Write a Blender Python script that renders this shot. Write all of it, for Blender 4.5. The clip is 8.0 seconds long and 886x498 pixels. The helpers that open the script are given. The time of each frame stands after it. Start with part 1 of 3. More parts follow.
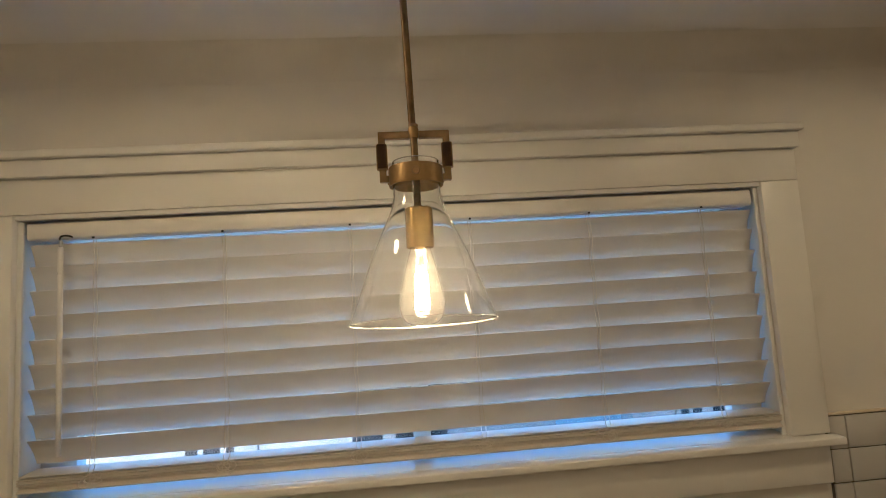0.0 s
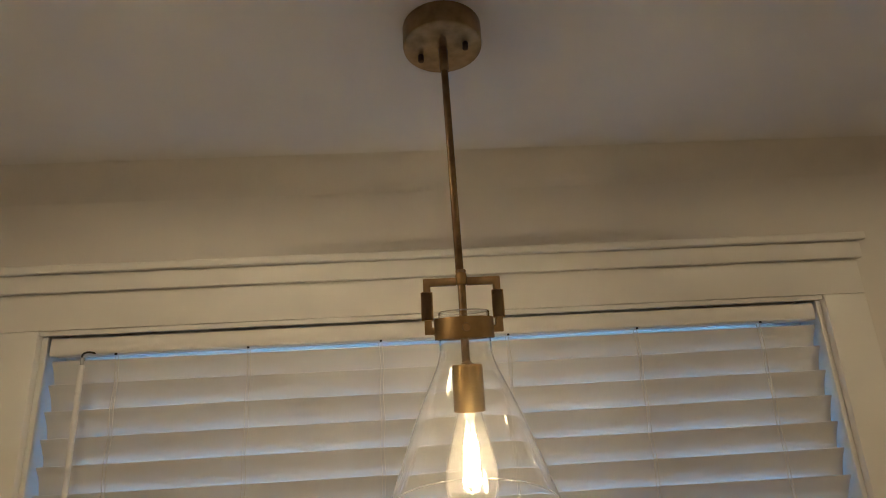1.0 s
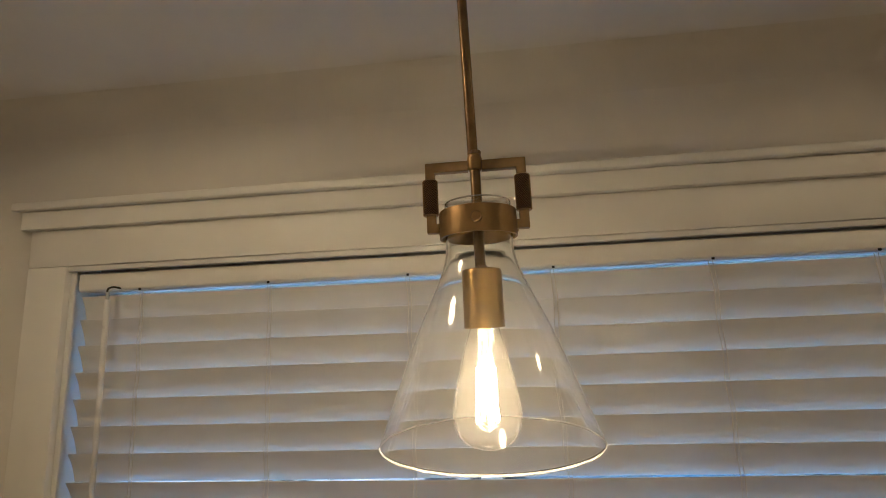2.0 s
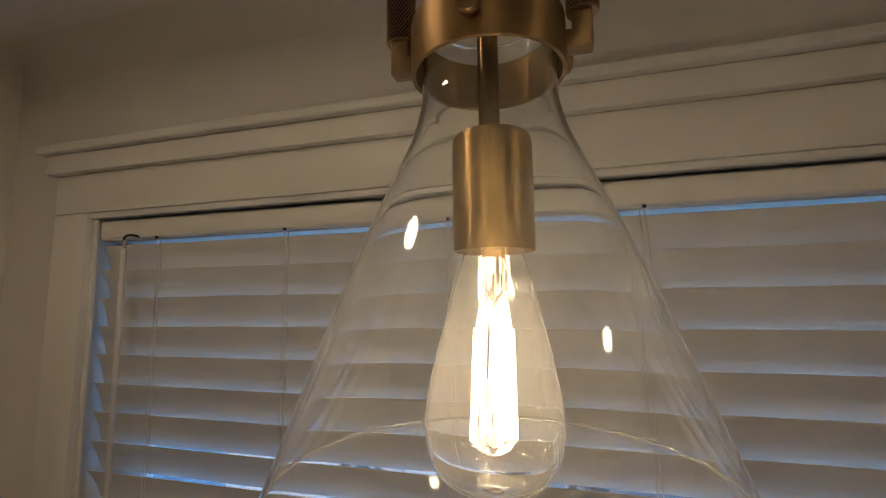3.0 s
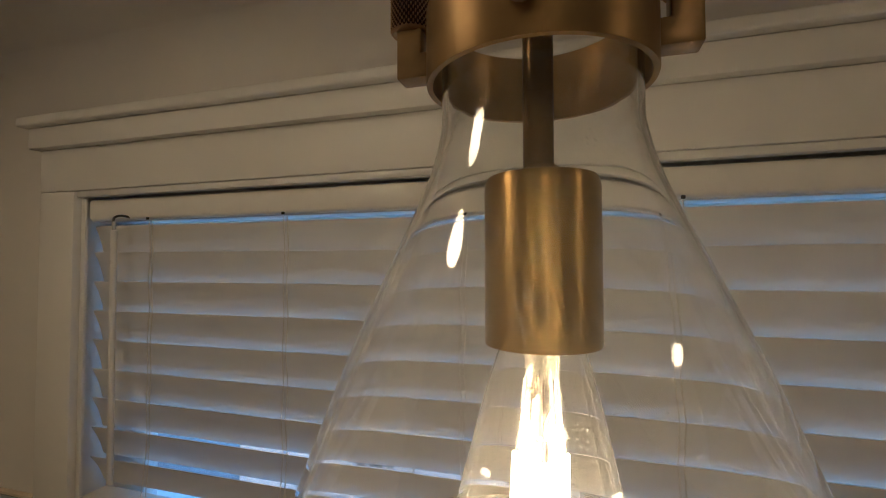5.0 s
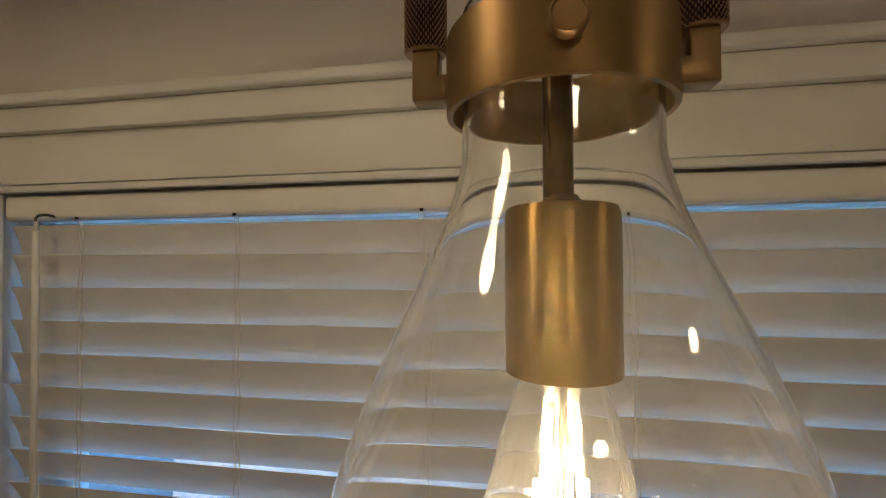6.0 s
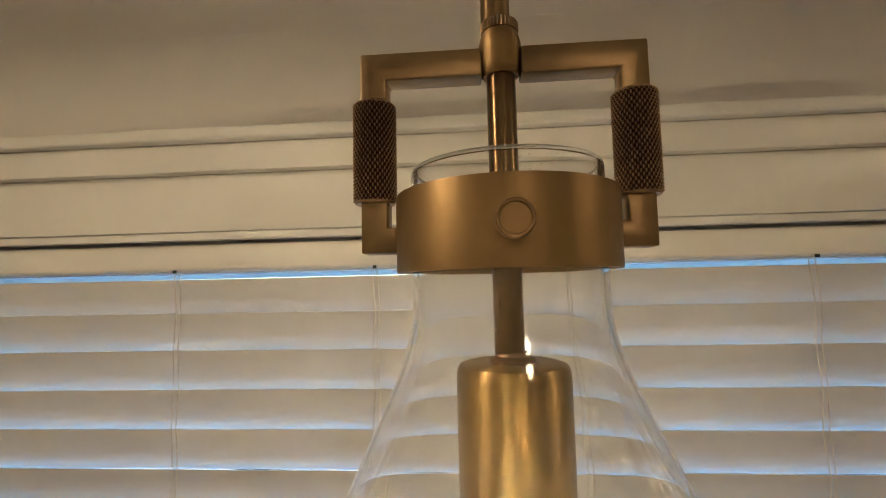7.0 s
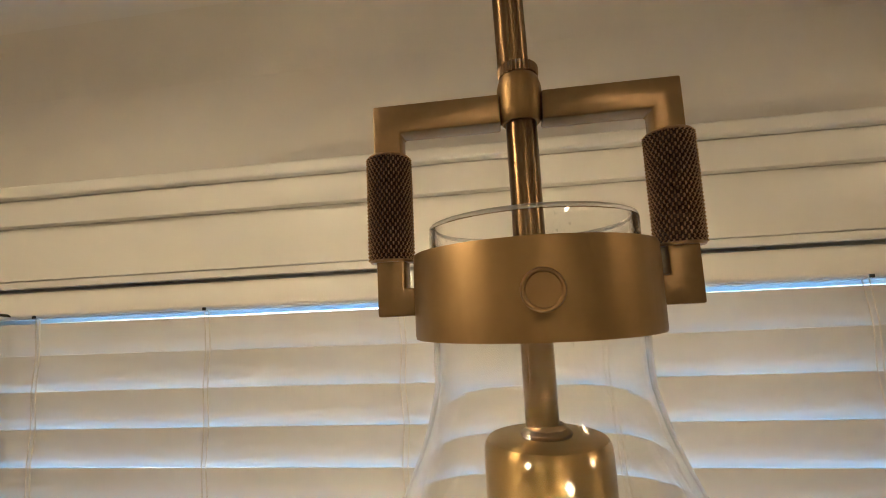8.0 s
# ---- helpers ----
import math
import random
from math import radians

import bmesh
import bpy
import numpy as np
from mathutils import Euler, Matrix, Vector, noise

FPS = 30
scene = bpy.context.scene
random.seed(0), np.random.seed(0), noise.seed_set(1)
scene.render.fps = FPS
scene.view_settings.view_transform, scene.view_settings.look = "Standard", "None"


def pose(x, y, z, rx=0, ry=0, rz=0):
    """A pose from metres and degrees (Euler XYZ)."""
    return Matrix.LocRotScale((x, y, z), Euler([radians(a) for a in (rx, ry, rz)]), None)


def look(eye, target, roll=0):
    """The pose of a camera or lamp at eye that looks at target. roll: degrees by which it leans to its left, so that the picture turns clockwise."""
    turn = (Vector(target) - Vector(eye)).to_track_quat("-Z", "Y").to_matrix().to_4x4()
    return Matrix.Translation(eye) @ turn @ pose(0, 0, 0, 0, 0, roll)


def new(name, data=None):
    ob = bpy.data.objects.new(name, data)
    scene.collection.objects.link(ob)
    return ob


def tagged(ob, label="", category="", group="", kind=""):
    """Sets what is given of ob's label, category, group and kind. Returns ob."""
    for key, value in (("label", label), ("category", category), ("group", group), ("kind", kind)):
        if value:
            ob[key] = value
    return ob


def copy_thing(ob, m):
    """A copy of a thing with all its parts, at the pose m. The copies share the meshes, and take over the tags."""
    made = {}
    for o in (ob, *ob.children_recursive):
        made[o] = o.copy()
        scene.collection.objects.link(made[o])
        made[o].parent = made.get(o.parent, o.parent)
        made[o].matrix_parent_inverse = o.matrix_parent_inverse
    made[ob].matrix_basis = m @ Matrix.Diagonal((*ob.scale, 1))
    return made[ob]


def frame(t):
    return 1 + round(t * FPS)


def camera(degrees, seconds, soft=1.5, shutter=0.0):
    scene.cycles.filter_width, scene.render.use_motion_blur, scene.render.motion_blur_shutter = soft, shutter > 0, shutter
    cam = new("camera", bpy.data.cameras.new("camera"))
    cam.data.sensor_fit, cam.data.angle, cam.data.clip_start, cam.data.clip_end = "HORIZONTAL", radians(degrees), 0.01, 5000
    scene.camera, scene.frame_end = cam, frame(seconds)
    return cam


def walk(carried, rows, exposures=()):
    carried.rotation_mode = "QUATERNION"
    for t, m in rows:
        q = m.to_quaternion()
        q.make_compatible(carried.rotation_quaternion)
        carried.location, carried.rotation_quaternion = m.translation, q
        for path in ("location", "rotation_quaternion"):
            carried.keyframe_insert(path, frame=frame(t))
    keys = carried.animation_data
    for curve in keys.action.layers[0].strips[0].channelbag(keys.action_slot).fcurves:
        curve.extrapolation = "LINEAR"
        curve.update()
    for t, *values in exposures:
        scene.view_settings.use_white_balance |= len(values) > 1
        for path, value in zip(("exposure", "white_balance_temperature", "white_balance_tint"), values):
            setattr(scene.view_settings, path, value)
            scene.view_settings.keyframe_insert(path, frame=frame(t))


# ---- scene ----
cam = camera(89.03, 8.0, soft=1.0)
# seconds, place, then turn in degrees
PATH = [
    (0.0, -0.0131, -1.1058, 1.8284, 94.96, 3.48, -3.92),
    (0.5, -0.0344, -1.0904, 1.9122, 102.86, 3.09, -2.90),
    (1.0, -0.0442, -1.0640, 1.9529, 103.62, 2.84, -1.55),
    (1.5, -0.0314, -1.0198, 1.9255, 102.02, 2.42, 1.61),
    (1.7, -0.0071, -0.9883, 1.9037, 101.03, 2.44, 3.17),
    (2.8, 0.0229, -0.7053, 1.8776, 97.07, 1.20, 14.10),
    (3.0, 0.0382, -0.6846, 1.8630, 96.76, 0.61, 16.12),
    (3.5, 0.0509, -0.6535, 1.8384, 95.67, -0.28, 20.21),
    (4.0, 0.0432, -0.6486, 1.8544, 94.45, -0.07, 20.94),
    (4.5, 0.0323, -0.6279, 1.9097, 93.13, 0.22, 19.23),
    (4.7, 0.0220, -0.6268, 1.9175, 92.53, 0.09, 18.39),
    (5.8, 0.0062, -0.6338, 1.9017, 90.94, 0.47, 11.73),
    (6.0, -0.0111, -0.6313, 1.9260, 91.30, 0.30, 10.07),
    (6.5, -0.0206, -0.6207, 1.9585, 93.20, 0.44, 6.74),
    (7.0, -0.0095, -0.6309, 1.9713, 94.56, 1.27, 4.33),
    (7.5, -0.0230, -0.6276, 1.9962, 95.58, 2.15, 4.03),
    (8.0, -0.0080, -0.6209, 1.9852, 97.38, 2.65, 7.86),
]
STOPS = ((0.0, -0.10), (1.7, -0.24), (2.8, -0.70), (3.5, -1.50), (4.0, -1.55), (4.7, -0.98), (5.8, -0.8), (6.0, -0.58), (6.5, 0.33), (7.0, 0.13), (7.5, 0.36), (8.0, 0.45))
EXPOSURES = [(t, 2.95 + e, 4080 if 2.5 < t < 5.5 else 4130, 12 if 2.5 < t < 5.5 else 9) for t, e in STOPS]
walk(cam, [(t, pose(*row)) for t, *row in PATH], EXPOSURES)

# ---- light ----
FILAMENT = 33.0            # strength of the glowing filaments
FILAMENT_COLOUR = (1.0, 0.565, 0.18)
DOWNLIGHT = 9.0           # strength of the unseen ceiling lights
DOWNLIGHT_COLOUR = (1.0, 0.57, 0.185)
SKY = 0.25

world = bpy.data.worlds.new("sky")
scene.world = world
world.use_nodes = True
wn = world.node_tree.nodes
sky = wn.new("ShaderNodeTexSky")
sky.sky_type = "NISHITA"
sky.sun_disc = False
sky.sun_elevation = radians(5)
sky.ozone_density = 1.8
sky.sun_rotation = radians(200)
wn["Background"].inputs["Strength"].default_value = SKY
world.node_tree.links.new(sky.outputs["Color"], wn["Background"].inputs["Color"])

sun = new("sun", bpy.data.lights.new("sun", "SUN"))
sun.data.energy, sun.data.angle, sun.data.color = 0.8, radians(10), (1.0, 0.95, 0.88)
sun.matrix_world = look((-6, -16, 5), (0, 3, 0.5))


# ---- materials ----
class Mat:
    """A node material round one Principled shader."""

    def __init__(self, name, colour, rough=0.5, metal=0.0):
        self.m = bpy.data.materials.new(name)
        self.m.use_nodes = True
        self.n, self.l = self.m.node_tree.nodes, self.m.node_tree.links
        self.p = self.n["Principled BSDF"]
        self.p.inputs["Base Color"].default_value = (*colour, 1)
        self.p.inputs["Roughness"].default_value = rough
        self.p.inputs["Metallic"].default_value = metal
        self.c = self.n.new("ShaderNodeTexCoord")
        self.bumped = None

    def noise(self, scale, detail=4, stretch=(1, 1, 1)):
        mp = self.n.new("ShaderNodeMapping")
        mp.inputs["Scale"].default_value = stretch
        self.l.new(self.c.outputs["Object"], mp.inputs["Vector"])
        t = self.n.new("ShaderNodeTexNoise")
        t.inputs["Scale"].default_value, t.inputs["Detail"].default_value = scale, detail
        self.l.new(mp.outputs["Vector"], t.inputs["Vector"])
        return t.outputs["Fac"]

    def ramp(self, fac, stops):
        r = self.n.new("ShaderNodeValToRGB")
        while len(r.color_ramp.elements) < len(stops):
            r.color_ramp.elements.new(0.5)
        for e, (p, c) in zip(r.color_ramp.elements, stops):
            e.position, e.color = p, (*c, 1)
        self.l.new(fac, r.inputs["Fac"])
        return r.outputs["Color"]

    def colour(self, fac, stops):
        self.l.new(self.ramp(fac, stops), self.p.inputs["Base Color"])
        return self

    def rough(self, fac, low, high):
        r = self.n.new("ShaderNodeMapRange")
        r.inputs["To Min"].default_value, r.inputs["To Max"].default_value = low, high
        self.l.new(fac, r.inputs["Value"])
        self.l.new(r.outputs["Result"], self.p.inputs["Roughness"])
        return self

    def bump(self, fac, strength, distance=0.001):
        b = self.n.new("ShaderNodeBump")
        b.inputs["Strength"].default_value, b.inputs["Distance"].default_value = strength, distance
        self.l.new(fac, b.inputs["Height"])
        if self.bumped:
            self.l.new(self.bumped, b.inputs["Normal"])
        self.bumped = b.outputs["Normal"]
        self.l.new(self.bumped, self.p.inputs["Normal"])
        return self


def near(c, f):
    return tuple(min(1.0, v * f) for v in c)


def paint(name, c, rough, grain, spread=0.05, depth=0.0006, wave=0.15):
    m = Mat(name, c, rough)
    m.colour(m.noise(3.0, 5), [(0.3, near(c, 1 - spread)), (0.7, near(c, 1 + spread * 0.5))])
    m.rough(m.noise(40, 3), rough - 0.08, rough + 0.08)
    m.bump(m.noise(grain, 3), 0.25, depth)
    if wave:
        m.bump(m.noise(14, 2), wave, 0.002)
    return m.m


WALL = paint("wall_paint", (0.74, 0.71, 0.66), 0.6, 260)
CEILING = paint("ceiling_paint", (0.78, 0.76, 0.73), 0.7, 180, 0.05, 0.001)
TRIM = paint("trim_paint", (0.80, 0.78, 0.74), 0.38, 120, 0.03, 0.0003, 0.02)
FLOOR = paint("floor_boards", (0.13, 0.09, 0.055), 0.45, 60, 0.25)
JAMB = paint("jamb_paint", (0.79, 0.78, 0.75), 0.42, 120, 0.04, 0.0003, 0.02)
RAIL = paint("rail_vinyl", (0.62, 0.575, 0.50), 0.45, 120, 0.05, 0.0003, 0.02)
TILE_EDGE = paint("tile_edge_trim", (0.66, 0.56, 0.40), 0.35, 200, 0.12)
# grout colour made darker to include the shadow in the tile joints
SHADED_GROUT = paint("grout", (0.11, 0.10, 0.09), 0.9, 500, 0.2)
GROUND = paint("concrete_ground", (0.16, 0.16, 0.155), 0.9, 30, 0.3)
SIDING = paint("house_siding", (0.17, 0.18, 0.19), 0.7, 60, 0.2)
DARK_GLASS = Mat("dark_window_glass", (0.015, 0.018, 0.02), 0.08).m


def tile_glaze():
    m = Mat("tile_glaze", (0.62, 0.61, 0.59), 0.14)
    info = m.n.new("ShaderNodeObjectInfo")
    m.colour(info.outputs["Random"], [(0, (0.48, 0.47, 0.45)), (1, (0.57, 0.56, 0.54))])
    m.rough(m.noise(30), 0.1, 0.22).bump(m.noise(22, 2), 0.2, 0.001)
    return m.m


def slat_plastic():
    m = Mat("slat_vinyl", (0.72, 0.70, 0.67), 0.42)
    m.colour(m.noise(5, 5), [(0.3, (0.68, 0.66, 0.63)), (0.7, (0.75, 0.735, 0.71))])
    m.rough(m.noise(25, 4, (0.2, 1, 1)), 0.26, 0.42)
    m.bump(m.noise(60, 3, (0.05, 1, 1)), 0.08, 0.0003)
    return m.m


def brass(name, dark, light, rough, stretch, metal=1.0, turned_on_lathe=False, scratch=0.16, pull=0.6):
    m = Mat(name, light, rough, metal)
    grain = m.noise(420, 4, stretch)
    m.colour(m.noise(38, 5), [(0.28, dark), (0.72, light)])
    m.rough(grain, rough - 0.05, rough + 0.06)
    m.bump(grain, scratch, 0.0003).bump(m.noise(160, 3), 0.02, 0.0004)
    if turned_on_lathe:
        m.p.inputs["Anisotropic"].default_value = pull
        m.p.inputs["Anisotropic Rotation"].default_value = 0.25
        tan = m.n.new("ShaderNodeTangent")
        tan.direction_type, tan.axis = "RADIAL", "Z"
        m.l.new(tan.outputs["Tangent"], m.p.inputs["Tangent"])
    return m.m


BRASS = brass("antique_brass", (0.185, 0.124, 0.054), (0.36, 0.250, 0.108), 0.36, (1, 1, 0.06), scratch=0.10)
BRASS_ROUND = brass("brushed_brass", (0.28, 0.18, 0.046), (0.42, 0.285, 0.072), 0.39, (1, 1, 0.05), turned_on_lathe=True, scratch=0.006, pull=0.95)
ROD_BRASS = brass("rod_brass", (0.13, 0.083, 0.036), (0.26, 0.172, 0.072), 0.29, (1, 1, 0.05), turned_on_lathe=True, scratch=0.012, pull=0.75)
BRASS_RING = brass("ring_brass", (0.27, 0.175, 0.064), (0.40, 0.27, 0.098), 0.50, (1, 1, 0.05), turned_on_lathe=True, scratch=0.03)
BRASS_DARK = brass("darkened_brass", (0.16, 0.105, 0.055), (0.38, 0.26, 0.13), 0.42, (1, 1, 1))
GRIP_BRASS = brass("knurled_brass", (0.34, 0.225, 0.105), (0.48, 0.33, 0.16), 0.34, (1, 1, 1), scratch=0.04)
BLACK_BRASS = brass("black_brass", (0.035, 0.024, 0.015), (0.075, 0.05, 0.03), 0.6, (1, 1, 1), 0.7, scratch=0.04)
SCREW = brass("screw_brass", (0.27, 0.172, 0.066), (0.40, 0.265, 0.10), 0.46, (1, 1, 1), scratch=0.05)
DARK_METAL = brass("dark_clip", (0.03, 0.03, 0.03), (0.06, 0.055, 0.05), 0.5, (1, 1, 1), 0.6)
CORD = paint("cord_cotton", (0.70, 0.66, 0.58), 0.85, 900, 0.1)
WAND = paint("wand_plastic", (0.74, 0.72, 0.69), 0.3, 200, 0.04)
CLEAR_TIP = paint("clear_tip", (0.5, 0.5, 0.48), 0.2, 200, 0.04)


def dusty_glass(name, tint, specks, film, size):
    """Clear glass with specks of dust and a thin film, part dust and part painted haze."""
    m = Mat(name, tint, 0.0)
    m.p.inputs["Transmission Weight"].default_value = 1.0
    m.p.inputs["IOR"].default_value = 1.46
    m.bump(m.noise(26, 2), 0.05, 0.002)
    vor = m.n.new("ShaderNodeTexVoronoi")
    vor.inputs["Scale"].default_value = size
    wobble = m.n.new("ShaderNodeTexNoise")
    wobble.inputs["Scale"].default_value = size * 2.2
    m.l.new(m.c.outputs["Object"], wobble.inputs["Vector"])
    shift = m.n.new("ShaderNodeVectorMath")
    shift.operation = "MULTIPLY_ADD"
    shift.inputs[1].default_value = (0.7 / size,) * 3
    m.l.new(wobble.outputs["Color"], shift.inputs[0])
    m.l.new(m.c.outputs["Object"], shift.inputs[2])
    m.l.new(shift.outputs["Vector"], vor.inputs["Vector"])
    split = m.n.new("ShaderNodeSeparateColor")
    m.l.new(vor.outputs["Color"], split.inputs["Color"])
    grow = m.n.new("ShaderNodeMath")
    grow.operation = "POWER"
    grow.inputs[1].default_value = 1.6
    m.l.new(split.outputs["Red"], grow.inputs[0])
    reach = m.n.new("ShaderNodeMath")
    reach.operation = "MULTIPLY"
    reach.inputs[1].default_value = 0.25
    m.l.new(grow.outputs[0], reach.inputs[0])
    dot = m.n.new("ShaderNodeMath")
    dot.operation = "LESS_THAN"
    m.l.new(vor.outputs["Distance"], dot.inputs[0])
    m.l.new(reach.outputs[0], dot.inputs[1])
    patch = m.n.new("ShaderNodeMath")
    patch.operation = "GREATER_THAN"
    patch.inputs[1].default_value = 0.45
    m.l.new(m.noise(55, 4), patch.inputs[0])
    both = m.n.new("ShaderNodeMath")
    both.operation = "MULTIPLY"
    m.l.new(dot.outputs[0], both.inputs[0])
    m.l.new(patch.outputs[0], both.inputs[1])
    amount = m.n.new("ShaderNodeMath")
    amount.operation = "MULTIPLY_ADD"
    amount.inputs[1].default_value, amount.inputs[2].default_value = specks, film
    m.l.new(both.outputs[0], amount.inputs[0])
    dust = m.n.new("ShaderNodeBsdfTranslucent")
    dust.inputs["Color"].default_value = (0.8, 0.78, 0.74, 1)
    mix = m.n.new("ShaderNodeMixShader")
    m.l.new(amount.outputs[0], mix.inputs["Fac"])
    m.l.new(m.p.outputs["BSDF"], mix.inputs[1])
    m.l.new(dust.outputs["BSDF"], mix.inputs[2])
    m.l.new(mix.outputs["Shader"], m.n["Material Output"].inputs["Surface"])
    return m.m


# film on shade and bulb is dust plus a stand-in for bulb glare
SHADE_GLASS = dusty_glass("shade_glass", (0.98, 0.985, 0.985), 0.14, 0.0075, 560)
# heavy white film paints the bright glint of the rims
WHITE_RIM = dusty_glass("white_rim_glass", (0.98, 0.985, 0.985), 0.3, 0.45, 700)
BULB_GLASS = dusty_glass("bulb_glass", (1.0, 0.99, 0.97), 0.30, 0.0080, 720)
PANE_GLASS = dusty_glass("window_glass", (0.97, 0.98, 0.98), 0.1, 0.0, 300)


def glow(name, colour, strength):
    m = Mat(name, (0.8, 0.6, 0.3), 0.5)
    m.p.inputs["Emission Color"].default_value = (*colour, 1)
    m.p.inputs["Emission Strength"].default_value = strength
    return m.m


GLOW = glow("filament_glow", FILAMENT_COLOUR, FILAMENT)
STEM_GLASS = dusty_glass("stem_glass", (1.0, 0.97, 0.9), 0.004, 0.0012, 700)
WIRE = brass("support_wire", (0.45, 0.38, 0.28), (0.6, 0.52, 0.4), 0.25, (1, 1, 1))


# ---- mesh helpers ----
def link(name, bm, material, parent=None, label="", smooth=True):
    bmesh.ops.recalc_face_normals(bm, faces=bm.faces)
    me = bpy.data.meshes.new(name)
    bm.to_mesh(me)
    bm.free()
    me.materials.append(material)
    for f in me.polygons:
        f.use_smooth = smooth
    if smooth:
        me.set_sharp_from_angle(angle=radians(38))
    ob = new(name, me)
    if parent:
        ob.parent = parent
    if label:
        ob["label"] = label
    return ob


def part(name, bm, material, parent, label=""):
    return link(name, bm, material, parent, label)


def box(bm, x0, x1, y0, y1, z0, z1, bevel=0.0, seg=2):
    r = bmesh.ops.create_cube(bm, size=1.0)
    for v in r["verts"]:
        v.co = Vector(((x0 + x1) / 2 + v.co.x * (x1 - x0), (y0 + y1) / 2 + v.co.y * (y1 - y0), (z0 + z1) / 2 + v.co.z * (z1 - z0)))
    if bevel:
        edges = list({e for v in r["verts"] for e in v.link_edges})
        bmesh.ops.bevel(bm, geom=edges, offset=bevel, segments=seg, affect="EDGES", profile=0.5)
    return bm


def boxed(*a, **k):
    return box(bmesh.new(), *a, **k)


def lathe(bm, profile, n=48, closed=False):
    """Turns (radius, z) points round the z axis."""
    rings = []
    for r, z in profile:
        if r < 1e-6:
            rings.append([bm.verts.new((0, 0, z))])
        else:
            rings.append([bm.verts.new((r * math.cos(2 * math.pi * i / n), r * math.sin(2 * math.pi * i / n), z)) for i in range(n)])
    pairs = list(zip(rings, rings[1:])) + ([(rings[-1], rings[0])] if closed else [])
    for a, b in pairs:
        for i in range(n):
            j = (i + 1) % n
            if len(a) == 1 and len(b) == 1:
                continue
            if len(a) == 1:
                bm.faces.new((a[0], b[i], b[j]))
            elif len(b) == 1:
                bm.faces.new((a[i], a[j], b[0]))
            else:
                bm.faces.new((a[i], a[j], b[j], b[i]))
    return bm


def turned(profile, n=48, closed=False):
    return lathe(bmesh.new(), profile, n, closed)


def rod(bm, r, z0, z1, soft=0.0, n=32):
    s = soft or r * 0.12
    return lathe(bm, [(0, z0), (r - s, z0), (r - s * 0.3, z0 + s * 0.3), (r, z0 + s), (r, z1 - s), (r - s * 0.3, z1 - s * 0.3), (r - s, z1), (0, z1)], n)


def tube(bm, points, r, n=6):
    pts = [Vector(p) for p in points]
    rings = []
    for i, p in enumerate(pts):
        d = (pts[min(i + 1, len(pts) - 1)] - pts[max(i - 1, 0)]).normalized()
        a = d.orthogonal().normalized()
        if rings:
            a = (last - d * last.dot(d)).normalized()
        last = a
        b = d.cross(a)
        rings.append([bm.verts.new(p + r * (a * math.cos(2 * math.pi * k / n) + b * math.sin(2 * math.pi * k / n))) for k in range(n)])
    for s, e in zip(rings, rings[1:]):
        for k in range(n):
            bm.faces.new((s[k], s[(k + 1) % n], e[(k + 1) % n], e[k]))
    bm.faces.new(rings[0]), bm.faces.new(rings[-1])
    return bm


def smooth_line(points, steps=6):
    """A Catmull-Rom line through the points."""
    p = [Vector(q) for q in points]
    p = [p[0] * 2 - p[1]] + p + [p[-1] * 2 - p[-2]]
    out = []
    for a, b, c, d in zip(p, p[1:], p[2:], p[3:]):
        for i in range(steps):
            t = i / steps
            out.append(0.5 * ((2 * b) + (c - a) * t + (2 * a - 5 * b + 4 * c - d) * t * t + (3 * b - a - 3 * c + d) * t ** 3))
    return out + [p[-2]]


def extrude_x(bm, section, x0, x1):
    """A closed (y, z) section drawn out along x."""
    a = [bm.verts.new((x0, y, z)) for y, z in section]
    b = [bm.verts.new((x1, y, z)) for y, z in section]
    k = len(section)
    for i in range(k):
        bm.faces.new((a[i], a[(i + 1) % k], b[(i + 1) % k], b[i]))
    bm.faces.new(a), bm.faces.new(b)
    return bm


def thing(name, label, category, place=(0, 0, 0), group="", kind=""):
    ob = new(name)
    ob.location = place
    return tagged(ob, label, category, group, kind)


# ---- the room ----
XL, XR, YB, YW, ZC = -1.20, 2.40, -3.40, 0.02, 2.445
OX0, OX1, OZ0, OZ1 = -0.932, 0.916, 1.405, 2.057     # clear opening of the window
DEEP = 0.16

bm = bmesh.new()
for x0, x1, z0, z1 in ((XL - 0.1, OX0 - 0.02, 0, ZC + 0.1), (OX1 + 0.02, XR + 0.1, 0, ZC + 0.1), (OX0 - 0.02, OX1 + 0.02, 0, OZ0 - 0.03), (OX0 - 0.02, OX1 + 0.02, OZ1 + 0.02, ZC + 0.1)):
    box(bm, x0, x1, YW, YW + DEEP, z0, z1)
wall_north = tagged(link("wall_north", bm, WALL, smooth=False), "cream painted plaster wall around a wide window", "wall", kind="structure")
wall_west = tagged(link("wall_west", boxed(XL - 0.1, XL, YB, YW, 0, ZC + 0.1), WALL, smooth=False), "cream painted side wall beside the window", "wall", kind="structure")
tagged(link("wall_east", boxed(XR, XR + 0.1, YB, YW, 0, ZC + 0.1), WALL, smooth=False), "cream painted plain side wall", "wall", kind="structure")
tagged(link("wall_south", boxed(XL - 0.1, XR + 0.1, YB - 0.1, YB, 0, ZC + 0.1), WALL, smooth=False), "cream painted plain back wall", "wall", kind="structure")
tagged(link("floor", boxed(XL, XR, YB, YW, -0.1, 0), FLOOR, smooth=False), "brown wooden floor of the room", "floor", kind="structure")

